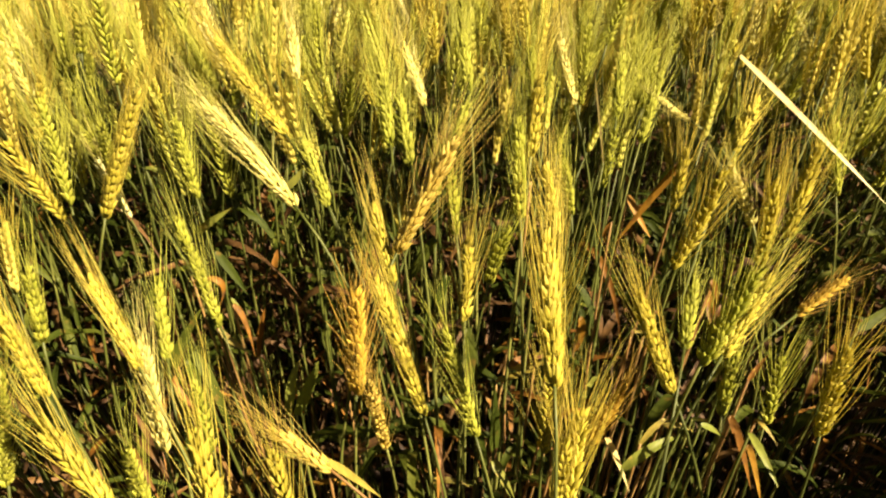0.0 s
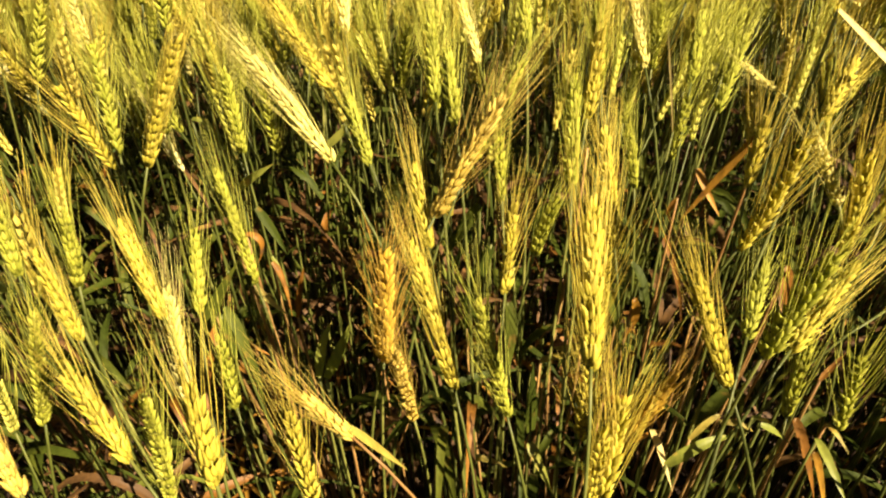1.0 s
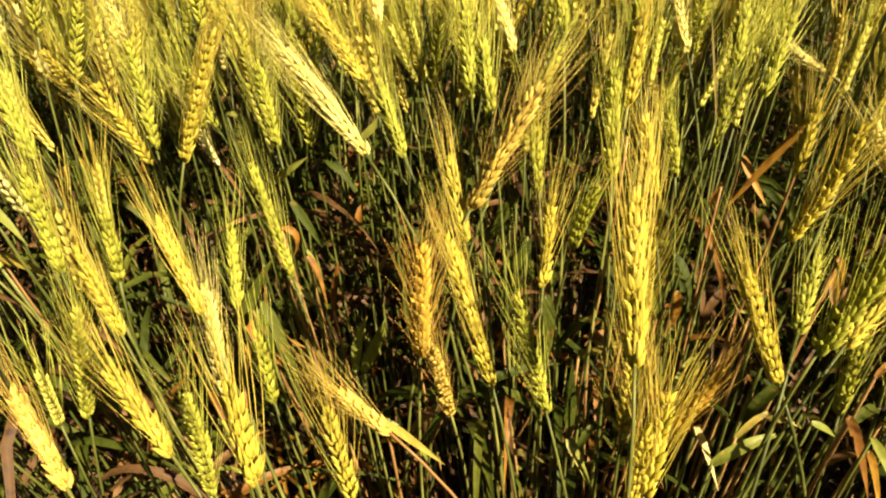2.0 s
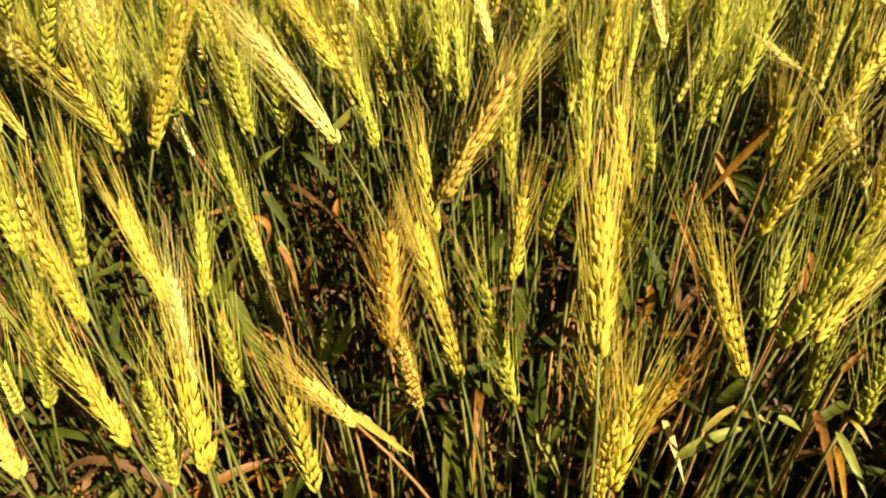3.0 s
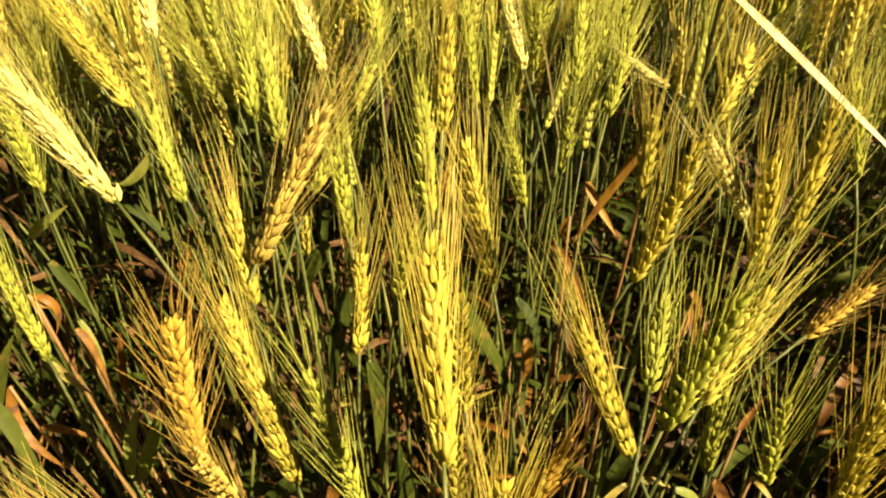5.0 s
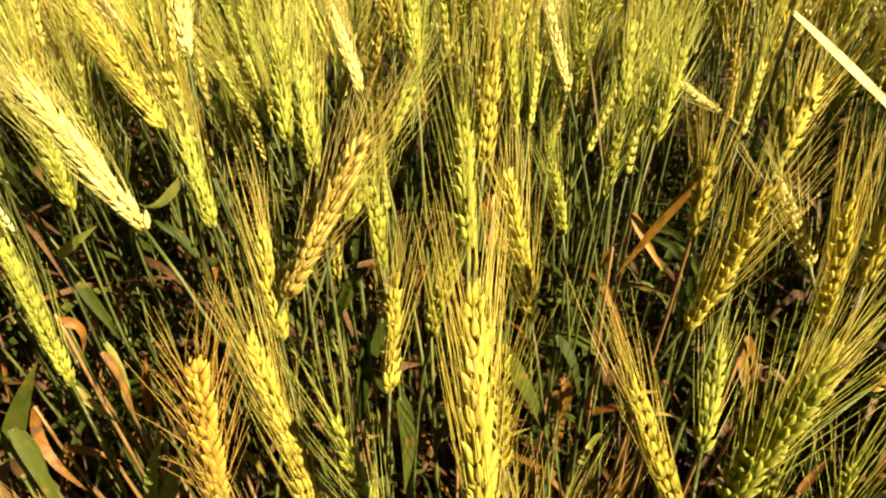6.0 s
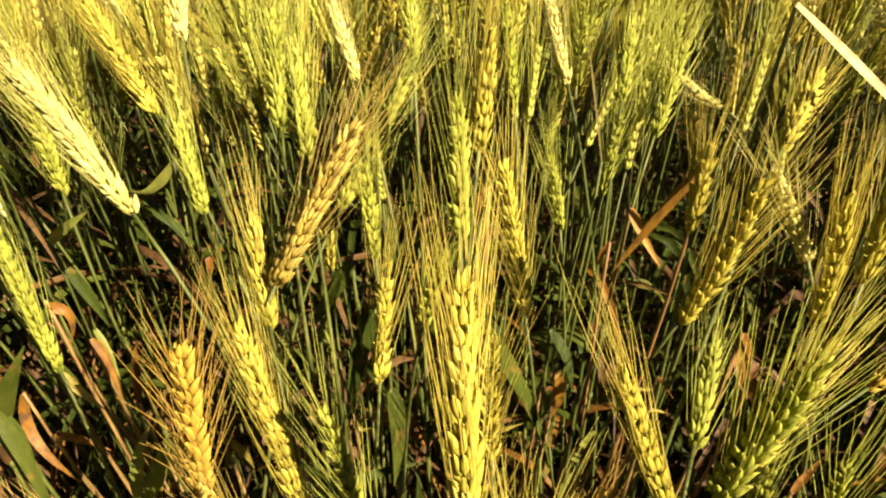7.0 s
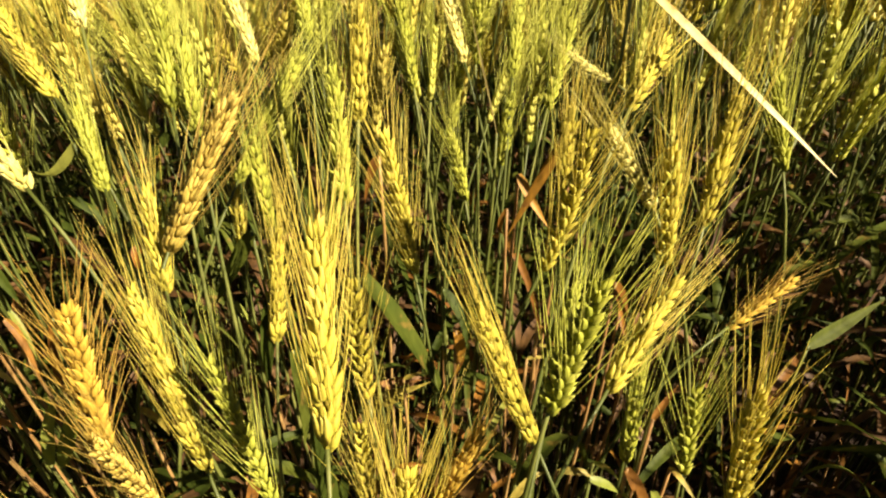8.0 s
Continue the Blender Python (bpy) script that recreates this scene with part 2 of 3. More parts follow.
# ---- wheat ----
def spikelet_mesh(tone, seed, simple=False):
    """Overlapping pointed scales in a fan over two keeled glumes; the larger ones run out in long bristly awns. z along, x outwards."""
    rnd = random.Random(seed)
    s = Shape()
    shaggy = tone == "rust"
    if not simple:
        for fan in (-1, 1):
            way = Vector((0.10, 0.34 * fan, 1.0))
            tip = s.husk((0.0002, 0.0012 * fan, -0.0006), way, (0.4 * fan, 1, 0.0), 0.0098, 0.0020, 0.0011, 5, 0, 0.0005, ((0, 0.4), (0.3, 1.0), (0.7, 0.66), (0.9, 0.24), (1.0, 0.06)))
            s.tube((tip - way * 0.0004, tip + (way + Vector((0.15, 0, 0.2))) * rnd.uniform(0.002, 0.005)), (0.00030, 0.00008), 3, 1)
    form = ((0, 0.45), (0.33, 1.0), (0.72, 0.52), (1.0, 0.08)) if simple else ((0, 0.4), (0.13, 0.84), (0.34, 1.0), (0.60, 0.74), (0.82, 0.36), (1.0, 0.10))
    spread = 2.0 if shaggy else 1.0
    steps = 2 if simple else 5
    # fan across, lift along, outward lean, size, has an awn
    florets = ((-1, 0.0008, 0.08, 1.0, True), (1, 0.0016, 0.08, 1.0, True), (-0.35, 0.0034, 0.26, 0.84, True), (0.45, 0.0042, 0.20, 0.78, shaggy))
    for fan, lift, out, big, bearded in florets[:3] if simple else florets:
        way = Vector((out + rnd.uniform(-0.08, 0.10), 0.36 * fan + rnd.uniform(-0.09, 0.09), 1.0)).normalized()
        base = Vector((0.0003 + 0.0012 * (abs(fan) < 1), 0.0015 * fan, lift))
        length = rnd.uniform(0.0096, 0.0122) * big
        swell = rnd.uniform(0.84, 1.1) * big
        tip = s.husk(base, way, (0.25 * fan, 1, 0), length, 0.0026 * swell, 0.0021 * swell, 4 if simple else 6, 0, 0.0008, form)
        if not bearded or rnd.random() < 0.12:
            continue
        reach = rnd.uniform(0.026, 0.046) if shaggy else rnd.uniform(0.050, 0.080)
        lean = Vector((0.04 * spread + spread * rnd.uniform(-0.05, 0.11), spread * (0.045 * fan + rnd.uniform(-0.06, 0.06)), 1.0)).normalized()
        bow = Vector((rnd.uniform(-0.1, 0.2), rnd.uniform(-0.13, 0.13), 0))
        start = tip - way * 0.0012
        points = []
        for k in range(steps + 1):
            u = k / steps
            points.append(start + (way * (1 - u) * 0.16 + lean * (0.84 + 0.16 * u)) * (reach * u) + bow * (reach * 0.35 * u * u))
        s.tube(points, [(0.00034 if simple else 0.00029) - 0.00022 * (k / steps) ** 1.1 for k in range(steps + 1)], 3, 1)
    return s.mesh("spikelet", (HUSK[tone], AWN[tone]))


SPIKELETS = {tone: [spikelet_mesh(tone, 10 * k + n) for n in range(6)] for k, tone in enumerate(HUSK)}
PLAIN_SPIKELETS = {tone: [spikelet_mesh(tone, 10 * k + n, True) for n in range(6)] for k, tone in enumerate(HUSK)}


def ear_frames(length, bend, nodes):
    """Centre, direction and share along an ear that starts upwards along z and nods towards x."""
    for k in range(nodes):
        u = (k + 0.5) / nodes
        yield Vector((bend * length * u * u, 0, length * u)), Vector((2 * bend * u, 0, 1)).normalized(), u


def build_ear(parent, place, tone, length, plump, twist, bend, rnd, spikelets):
    """The rachis with its spikelets, in two opposite rows."""
    s = Shape()
    s.tube([(bend * length * (k / 6) ** 2, 0, length * k / 6) for k in range(7)], [0.0012, 0.0012, 0.0011, 0.001, 0.0009, 0.0008, 0.0006], 5)
    ear = part("ear", s.mesh("rachis", (HUSK[tone],)), parent, place)
    nodes = max(10, round(length / 0.0040))
    for k, (centre, way, u) in enumerate(ear_frames(length * 0.93, bend, nodes)):
        row = 1 if k % 2 else -1
        side = Vector((math.cos(twist), math.sin(twist), 0)) * row
        side = (side - way * side.dot(way)).normalized()
        tilt = radians(rnd.uniform(7, 17)) * (1 - 0.35 * u)
        z = (way * math.cos(tilt) + side * math.sin(tilt)).normalized()
        x = (side - z * side.dot(z)).normalized()
        y = z.cross(x)
        size = plump * (0.66 + 0.30 * math.sin(math.pi * min(1, 0.20 + 0.70 * u))) * rnd.uniform(0.86, 1.14)
        spin = radians(rnd.uniform(-24, 24))
        x, y = x * math.cos(spin) + y * math.sin(spin), y * math.cos(spin) - x * math.sin(spin)
        p = centre + side * 0.0007 * plump - way * 0.003
        m = Matrix((( x.x * size, y.x * size, z.x * size, p.x), (x.y * size, y.y * size, z.y * size, p.y), (x.z * size, y.z * size, z.z * size, p.z), (0, 0, 0, 1)))
        part("spikelet", rnd.choice(spikelets), ear, m)
    top = Vector((bend * length, 0, length * 0.93))
    m = Matrix.Translation(top) @ Matrix.Rotation(twist + 1.57, 4, "Z") @ Matrix.Scale(0.8 * plump, 4)
    part("spikelet", spikelets[0], ear, m)
    return ear


def leaf_mesh(points, width, tone, rnd, twist=None, roll=0.0):
    """A leaf along a curve, widest at a third, drawn out to a point."""
    count = len(points) - 1
    widths = [width * 0.5 * max(0.05, min(1.0, 0.55 + 2.2 * k / count) * (1 - (k / count) ** 2.6)) for k in range(count + 1)]
    way = Vector(points[count // 2]) - Vector(points[0])
    across = way.cross(Vector((0, 0, 1)))
    if across.length < 1e-4:
        across = Vector((1, 0, 0))
    across = Matrix.Rotation(roll, 3, way.normalized()) @ across.normalized()
    s = Shape()
    s.blade(points, widths, across, rnd.uniform(0.12, 0.4), rnd.uniform(-1.2, 1.2) if twist is None else twist)
    return s.mesh("leaf", (LEAF[tone],))


def arching_leaf(start, turn, reach, rise, droop, rnd, steps=9):
    """A leaf that leaves a stem upwards and arches over."""
    out = Vector((math.cos(turn), math.sin(turn), 0))
    start = Vector(start)
    return curve((start, start + out * reach * 0.18 + Vector((0, 0, rise)), start + out * reach * 0.7 + Vector((0, 0, rise * 0.9)), start + out * reach + Vector((0, 0, rise - droop))), steps)


LABEL = {
    "green": "ripening yellow-green bearded wheat plant on a green stem",
    "gold": "golden bearded wheat plant with long straw-coloured awns",
    "brown": "ripe brownish-gold bearded wheat plant with bristly awns",
    "rust": "ripe orange-brown wheat plant with short spreading awns",
    "pale": "pale straw-coloured bearded wheat plant, nearly ripe, sunlit brightness put into its colour",
}
plants = []


def wheat_plant(base, tip, tone, plump=1.0, twist=None, bend=None, root=None, leaves=3, far=False):
    """A wheat plant whose ear stands from base to tip, on a stem that curves up from the soil."""
    rnd = random.Random(round(base[0] * 7919 + base[1] * 104729 + base[2] * 1299709))
    base, tip = Vector(base), Vector(tip)
    way = tip - base
    length = way.length
    way.normalize()
    flat = Vector((way.x, way.y, 0))
    if root is None:
        spot = base - flat * (0.16 + 0.12 * rnd.random())
        root = (spot.x + rnd.uniform(-0.02, 0.02), spot.y + rnd.uniform(-0.02, 0.02))
    ground = Vector((root[0], root[1], soil_height(*root) - 0.01))
    thing = tagged(new("wheat_plant"), LABEL[tone], "wheat", "bearded wheat plants of the field")
    thing.location = ground
    line = curve((ground, ground + Vector((0, 0, base.z * 0.5)), base - way * 0.16, base), 14)
    line = [p - ground for p in line]
    s = Shape()
    s.tube(line, [0.0021 - 0.0010 * k / 14 for k in range(15)], 6)
    for k in (4, 8):
        s.husk(line[k] - Vector((0, 0, 0.004)), line[k + 1] - line[k], (1, 0, 0), 0.009, 0.0027, 0.0027, 6, 0, 0, ((0, 0.7), (0.5, 1.0), (1.0, 0.7)))
    part("stem", s.mesh("stem", (STEM_DRY if tone == "brown" and rnd.random() < 0.4 else STEM,)), thing)
    bend = rnd.uniform(-0.10, 0.10) if bend is None else bend
    twist = rnd.uniform(0, math.pi) if twist is None else radians(twist)
    x = way.orthogonal().normalized() if abs(way.z) > 0.975 else Vector((way.y, -way.x, 0)).normalized()
    x = way.cross(x)
    x = (x - way * x.dot(way)).normalized()
    y = way.cross(x)
    p = line[-1]
    place = Matrix(((x.x, y.x, way.x, p.x), (x.y, y.y, way.y, p.y), (x.z, y.z, way.z, p.z), (0, 0, 0, 1)))
    build_ear(thing, place, tone, length, plump, twist, bend, rnd, (PLAIN_SPIKELETS if far else SPIKELETS)[tone])
    for n in range(leaves if rnd.random() < 0.6 else leaves - 1):
        k = rnd.choice((4, 5, 6, 7, 8))
        turn = rnd.uniform(0, 2 * math.pi)
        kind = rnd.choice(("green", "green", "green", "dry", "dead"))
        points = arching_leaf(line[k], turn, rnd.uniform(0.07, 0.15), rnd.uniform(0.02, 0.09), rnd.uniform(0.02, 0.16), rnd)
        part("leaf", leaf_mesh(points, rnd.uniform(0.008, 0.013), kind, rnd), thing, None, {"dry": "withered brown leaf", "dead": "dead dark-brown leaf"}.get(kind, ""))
    plants.append(thing)
    return thing


# the plants that stand nearest
wheat_plant((-0.119, 0.432, 0.810), (-0.186, 0.477, 0.881), "pale", 1.15, 125)
wheat_plant((-0.143, 0.527, 0.826), (-0.214, 0.598, 0.888), "gold", 1.00, 135)
wheat_plant((-0.102, 0.478, 0.781), (-0.126, 0.521, 0.824), "green", 1.00, 205)
wheat_plant((-0.140, 0.585, 0.856), (-0.144, 0.605, 0.902), "pale", 1.00, -200)
wheat_plant((-0.200, 0.420, 0.689), (-0.226, 0.450, 0.787), "green", 0.85, 198)
wheat_plant((-0.041, 0.402, 0.755), (-0.057, 0.447, 0.798), "gold", 1.00, 161)
wheat_plant((-0.037, 0.412, 0.777), (0.009, 0.445, 0.859), "brown", 1.15, -98)
wheat_plant((-0.015, 0.490, 0.780), (0.024, 0.560, 0.840), "green", 1.00, -122)
wheat_plant((-0.067, 0.331, 0.700), (-0.059, 0.343, 0.791), "rust", 1.25)
wheat_plant((-0.015, 0.334, 0.672), (-0.047, 0.380, 0.776), "gold", 1.00, 150)
wheat_plant((0.026, 0.317, 0.667), (0.000, 0.347, 0.756), "green", 0.90, 121)
wheat_plant((-0.046, 0.325, 0.641), (-0.054, 0.313, 0.734), "brown", 0.90)
wheat_plant((0.019, 0.401, 0.713), (0.022, 0.436, 0.772), "gold", 0.95, -137)
wheat_plant((0.065, 0.444, 0.791), (0.061, 0.479, 0.861), "green", 1.00, 157)
wheat_plant((0.074, 0.285, 0.761), (0.069, 0.348, 0.838), "gold", 1.20, 154)
wheat_plant((0.106, 0.446, 0.732), (0.089, 0.481, 0.819), "gold", 1.00, 117)
wheat_plant((0.012, 0.455, 0.765), (0.006, 0.472, 0.817), "green", 0.90, 196)
wheat_plant((-0.040, 0.532, 0.693), (-0.044, 0.552, 0.734), "gold", 0.90, -145)
wheat_plant((0.041, 0.440, 0.723), (0.051, 0.446, 0.777), "green", 0.95)
wheat_plant((-0.018, 0.591, 0.828), (-0.038, 0.621, 0.877), "pale", 0.95, 180)
wheat_plant((-0.027, 0.472, 0.824), (-0.037, 0.507, 0.868), "green", 1.00, 218)
wheat_plant((-0.044, 0.485, 0.836), (-0.052, 0.525, 0.889), "green", 1.00, -215)
wheat_plant((0.025, 0.585, 0.845), (0.020, 0.615, 0.891), "green", 1.00, 162)
wheat_plant((0.074, 0.475, 0.831), (0.079, 0.495, 0.889), "gold", 1.00, -151)
wheat_plant((0.101, 0.631, 0.787), (0.090, 0.651, 0.862), "green", 1.00, 185)
wheat_plant((0.145, 0.656, 0.800), (0.123, 0.682, 0.866), "pale", 0.90, 160)
wheat_plant((0.152, 0.693, 0.802), (0.178, 0.713, 0.859), "green", 1.00, -110)
wheat_plant((0.135, 0.670, 0.731), (0.139, 0.679, 0.791), "green", 0.90)
wheat_plant((0.145, 0.600, 0.692), (0.135, 0.610, 0.757), "green", 0.90)
wheat_plant((0.185, 0.628, 0.797), (0.190, 0.660, 0.854), "green", 1.00, 206)
wheat_plant((0.176, 0.600, 0.728), (0.184, 0.620, 0.784), "green", 0.90, -140)
wheat_plant((0.218, 0.634, 0.765), (0.241, 0.678, 0.827), "green", 1.00, -207)
wheat_plant((0.282, 0.668, 0.775), (0.236, 0.662, 0.801), "pale", 0.62, 65)
wheat_plant((0.207, 0.477, 0.775), (0.208, 0.489, 0.826), "gold", 0.95, 207)
wheat_plant((0.239, 0.467, 0.840), (0.267, 0.511, 0.867), "gold", 1.00, -205)
wheat_plant((0.184, 0.403, 0.769), (0.208, 0.392, 0.859), "gold", 0.88, -131)
wheat_plant((0.249, 0.422, 0.797), (0.216, 0.413, 0.856), "pale", 0.80, 87)
wheat_plant((0.256, 0.406, 0.768), (0.251, 0.406, 0.844), "gold", 0.92)
wheat_plant((0.174, 0.299, 0.768), (0.185, 0.299, 0.847), "green", 1.05)
wheat_plant((0.218, 0.350, 0.723), (0.261, 0.395, 0.764), "gold", 1.05, -198)
wheat_plant((0.175, 0.325, 0.709), (0.143, 0.357, 0.776), "gold", 1.06, 150)
wheat_plant((0.189, 0.355, 0.728), (0.206, 0.402, 0.750), "green", 0.90, 151)
wheat_plant((-0.362, 0.506, 0.747), (-0.371, 0.491, 0.832), "gold", 1.00)
wheat_plant((-0.287, 0.451, 0.785), (-0.241, 0.471, 0.892), "gold", 1.00, -96)
wheat_plant((-0.346, 0.500, 0.768), (-0.347, 0.520, 0.862), "green", 0.95)
wheat_plant((-0.354, 0.380, 0.830), (-0.389, 0.410, 0.887), "green", 1.00, -139)
wheat_plant((-0.319, 0.320, 0.773), (-0.324, 0.340, 0.846), "green", 0.95, -153)
wheat_plant((-0.305, 0.349, 0.739), (-0.296, 0.357, 0.800), "green", 0.90)
wheat_plant((-0.298, 0.320, 0.711), (-0.318, 0.340, 0.778), "gold", 0.95, -193)
wheat_plant((-0.340, 0.292, 0.639), (-0.310, 0.306, 0.752), "green", 0.90, -38)
wheat_plant((-0.208, 0.227, 0.709), (-0.252, 0.257, 0.759), "gold", 1.00, -148)
wheat_plant((-0.258, 0.195, 0.714), (-0.290, 0.225, 0.762), "brown", 1.00, -183)
wheat_plant((-0.209, 0.305, 0.758), (-0.244, 0.343, 0.806), "gold", 1.00, -188)
# pale tone stands in for the sunlit highlight on this ear
wheat_plant((-0.205, 0.290, 0.685), (-0.210, 0.315, 0.771), "pale", 0.95, -187)
wheat_plant((-0.228, 0.371, 0.699), (-0.239, 0.415, 0.746), "green", 0.90, -135)
wheat_plant((-0.110, 0.175, 0.782), (-0.121, 0.195, 0.821), "gold", 1.05, -141)
wheat_plant((-0.209, 0.240, 0.638), (-0.198, 0.260, 0.736), "green", 0.95, -148)
wheat_plant((-0.175, 0.300, 0.672), (-0.183, 0.318, 0.724), "green", 0.90, -140)
wheat_plant((-0.249, 0.548, 0.746), (-0.259, 0.568, 0.824), "green", 0.95, -212)
wheat_plant((-0.085, 0.289, 0.664), (-0.122, 0.299, 0.697), "brown", 1.00, 182)
wheat_plant((-0.102, 0.245, 0.647), (-0.115, 0.265, 0.711), "gold", 1.00, -140)
wheat_plant((0.272, 0.290, 0.702), (0.261, 0.295, 0.783), "gold", 1.00)
wheat_plant((0.279, 0.355, 0.637), (0.278, 0.365, 0.705), "green", 0.90)
wheat_plant((0.246, 0.365, 0.635), (0.249, 0.390, 0.702), "green", 0.95, 185)
wheat_plant((0.322, 0.430, 0.694), (0.367, 0.450, 0.716), "rust", 0.90, -196)
wheat_plant((0.280, 0.420, 0.786), (0.288, 0.440, 0.855), "gold", 1.00, 211)
wheat_plant((0.116, 0.328, 0.628), (0.145, 0.345, 0.690), "rust", 1.10)
wheat_plant((0.098, 0.287, 0.622), (0.106, 0.317, 0.696), "gold", 1.25)
wheat_plant((0.089, 0.281, 0.610), (0.094, 0.306, 0.678), "gold", 1.05)
wheat_plant((0.081, 0.319, 0.645), (0.079, 0.330, 0.722), "gold", 0.85)
wheat_plant((0.085, 0.337, 0.735), (0.080, 0.350, 0.805), "gold", 0.85)
wheat_plant((0.376, 0.520, 0.766), (0.359, 0.540, 0.828), "green", 0.95, 77)


# ---- single leaves that show, each on its own earless shoot ----
def leaf_shoot(start, middle, end, width, tone, roll=None):
    rnd = random.Random(round(start[0] * 7919 + start[2] * 104729))
    start, middle, end = Vector(start), Vector(middle), Vector(end)
    # the leaf springs from its stem at the higher of its near end and its base
    bend = middle * 2 - (start + end) * 0.5
    spot = (start.x + rnd.uniform(-0.03, 0.03), start.y + rnd.uniform(0.0, 0.05))
    ground = Vector((spot[0], spot[1], soil_height(*spot) - 0.01))
    label = {"green": "green wheat shoot with a broad arching leaf, no ear", "lime": "wheat shoot with a lime leaf that paints yellowing and sunlit green alike, no ear", "dry": "withered wheat shoot with a curled brown leaf", "olive": "withered wheat shoot with a long olive-brown leaf", "ochre": "withered wheat shoot with a yellow-brown leaf", "straw": "withered wheat shoot with a pale straw-coloured leaf"}[tone]
    thing = tagged(new("wheat_tiller"), label, "wheat shoot", "wheat shoots of the lower storey")
    thing.location = ground
    foot = start - ground
    s = Shape()
    s.tube(curve(((0, 0, 0), (0, 0, foot.z * 0.5), foot - Vector((0, 0, foot.z * 0.25)), foot), 10), [0.0021 - 0.0009 * k / 10 for k in range(11)], 6)
    part("stem", s.mesh("stem", (STEM_DRY if tone in ("dry", "olive", "ochre") else STEM,)), thing)
    points = []
    for k in range(13):
        u = k / 12
        points.append(start * (1 - u) ** 2 + bend * 2 * u * (1 - u) + end * u * u - ground)
    width = min(width, 0.17 * (end - start).length)
    part("leaf", leaf_mesh(points, width, tone, rnd, rnd.uniform(-0.7, 0.7), rnd.uniform(-0.6, 0.6) if roll is None else roll), thing)


leaf_shoot((0.240, 0.505, 0.906), (0.297, 0.470, 0.860), (0.358, 0.435, 0.809), 0.0056, "straw", 0.6)
# a thin whitish dry stem, stood in for by a narrow straw leaf
leaf_shoot((0.171, 0.600, 0.758), (0.159, 0.600, 0.810), (0.147, 0.600, 0.862), .0034, "straw", 0.3)
leaf_shoot((0.215, 0.500, 0.815), (0.197, 0.515, 0.761), (0.177, 0.530, 0.701), .010, "olive", 0.70)
leaf_shoot((0.184, 0.540, 0.753), (0.193, 0.530, 0.738), (0.208, 0.520, 0.716), .012, "olive", 0.34)
# upright green leaf, its sunlit look painted as lime
leaf_shoot((-0.127, 0.360, 0.640), (-0.112, 0.365, 0.673), (-0.103, 0.370, 0.696), .012, "lime", -1.82)
leaf_shoot((-0.251, 0.400, 0.640), (-0.233, 0.405, 0.677), (-0.205, 0.410, 0.722), .016, "green", -1.06)
leaf_shoot((-0.270, 0.450, 0.628), (-0.272, 0.440, 0.583), (-0.231, 0.420, 0.558), .009, "dry", -1.32)
leaf_shoot((-0.224, 0.390, 0.676), (-0.221, 0.385, 0.644), (-0.225, 0.380, 0.604), .010, "green", -0.47)
leaf_shoot((-0.214, 0.430, 0.689), (-0.206, 0.430, 0.672), (-0.197, 0.430, 0.649), .010, "green", 0.76)
leaf_shoot((-0.206, 0.470, 0.679), (-0.195, 0.460, 0.663), (-0.187, 0.450, 0.646), .006, "lime", -0.36)
leaf_shoot((-0.007, 0.470, 0.750), (-0.024, 0.465, 0.723), (-0.042, 0.460, 0.693), .012, "green", -1.23)
# sunlit piece of the green leaf above, painted as its own lime leaf
leaf_shoot((-0.051, 0.510, 0.651), (-0.045, 0.510, 0.637), (-0.040, 0.510, 0.619), .010, "lime", 0.76)
leaf_shoot((0.076, 0.416, 0.752), (0.110, 0.420, 0.675), (0.132, 0.425, 0.603), .017, "green", 0.46)
leaf_shoot((0.081, 0.507, 0.788), (0.074, 0.507, 0.774), (0.068, 0.507, 0.750), .010, "dry", -1.60)
leaf_shoot((0.066, 0.450, 0.607), (0.088, 0.460, 0.607), (0.116, 0.470, 0.600), .009, "dry", 0.72)
leaf_shoot((-0.017, 0.460, 0.609), (-0.013, 0.460, 0.590), (0.002, 0.460, 0.598), .010, "ochre", 0.75)
leaf_shoot((0.065, 0.450, 0.608), (0.085, 0.455, 0.600), (0.114, 0.460, 0.607), .011, "ochre", 0.79)
leaf_shoot((0.140, 0.298, 0.652), (0.161, 0.304, 0.670), (0.186, 0.316, 0.668), .012, "lime", 0.90)
leaf_shoot((0.135, 0.330, 0.648), (0.140, 0.310, 0.643), (0.147, 0.290, 0.632), .009, "straw", -0.20)
leaf_shoot((0.251, 0.330, 0.654), (0.254, 0.310, 0.652), (0.262, 0.290, 0.639), .008, "lime", -0.09)
leaf_shoot((0.274, 0.360, 0.634), (0.278, 0.350, 0.635), (0.287, 0.340, 0.625), .012, "ochre", 0.13)
leaf_shoot((0.375, 0.420, 0.685), (0.400, 0.430, 0.695), (0.429, 0.440, 0.709), .014, "green", 0.83)
leaf_shoot((0.164, 0.330, 0.640), (0.176, 0.335, 0.659), (0.187, 0.340, 0.659), .017, "ochre", 0.84)
leaf_shoot((0.205, 0.380, 0.601), (0.223, 0.380, 0.600), (0.237, 0.380, 0.590), .009, "ochre", 0.67)
leaf_shoot((0.230, 0.380, 0.611), (0.237, 0.370, 0.618), (0.242, 0.360, 0.620), .010, "lime", 0.30)
leaf_shoot((-0.087, 0.292, 0.671), (-0.071, 0.300, 0.638), (-0.053, 0.315, 0.587), .0065, "ochre", 1.00)
leaf_shoot((0.057, 0.460, 0.573), (0.075, 0.460, 0.581), (0.099, 0.460, 0.591), .009, "ochre", 0.45)
leaf_shoot((-0.013, 0.400, 0.482), (0.007, 0.400, 0.485), (0.031, 0.400, 0.472), .010, "ochre", 0.38)
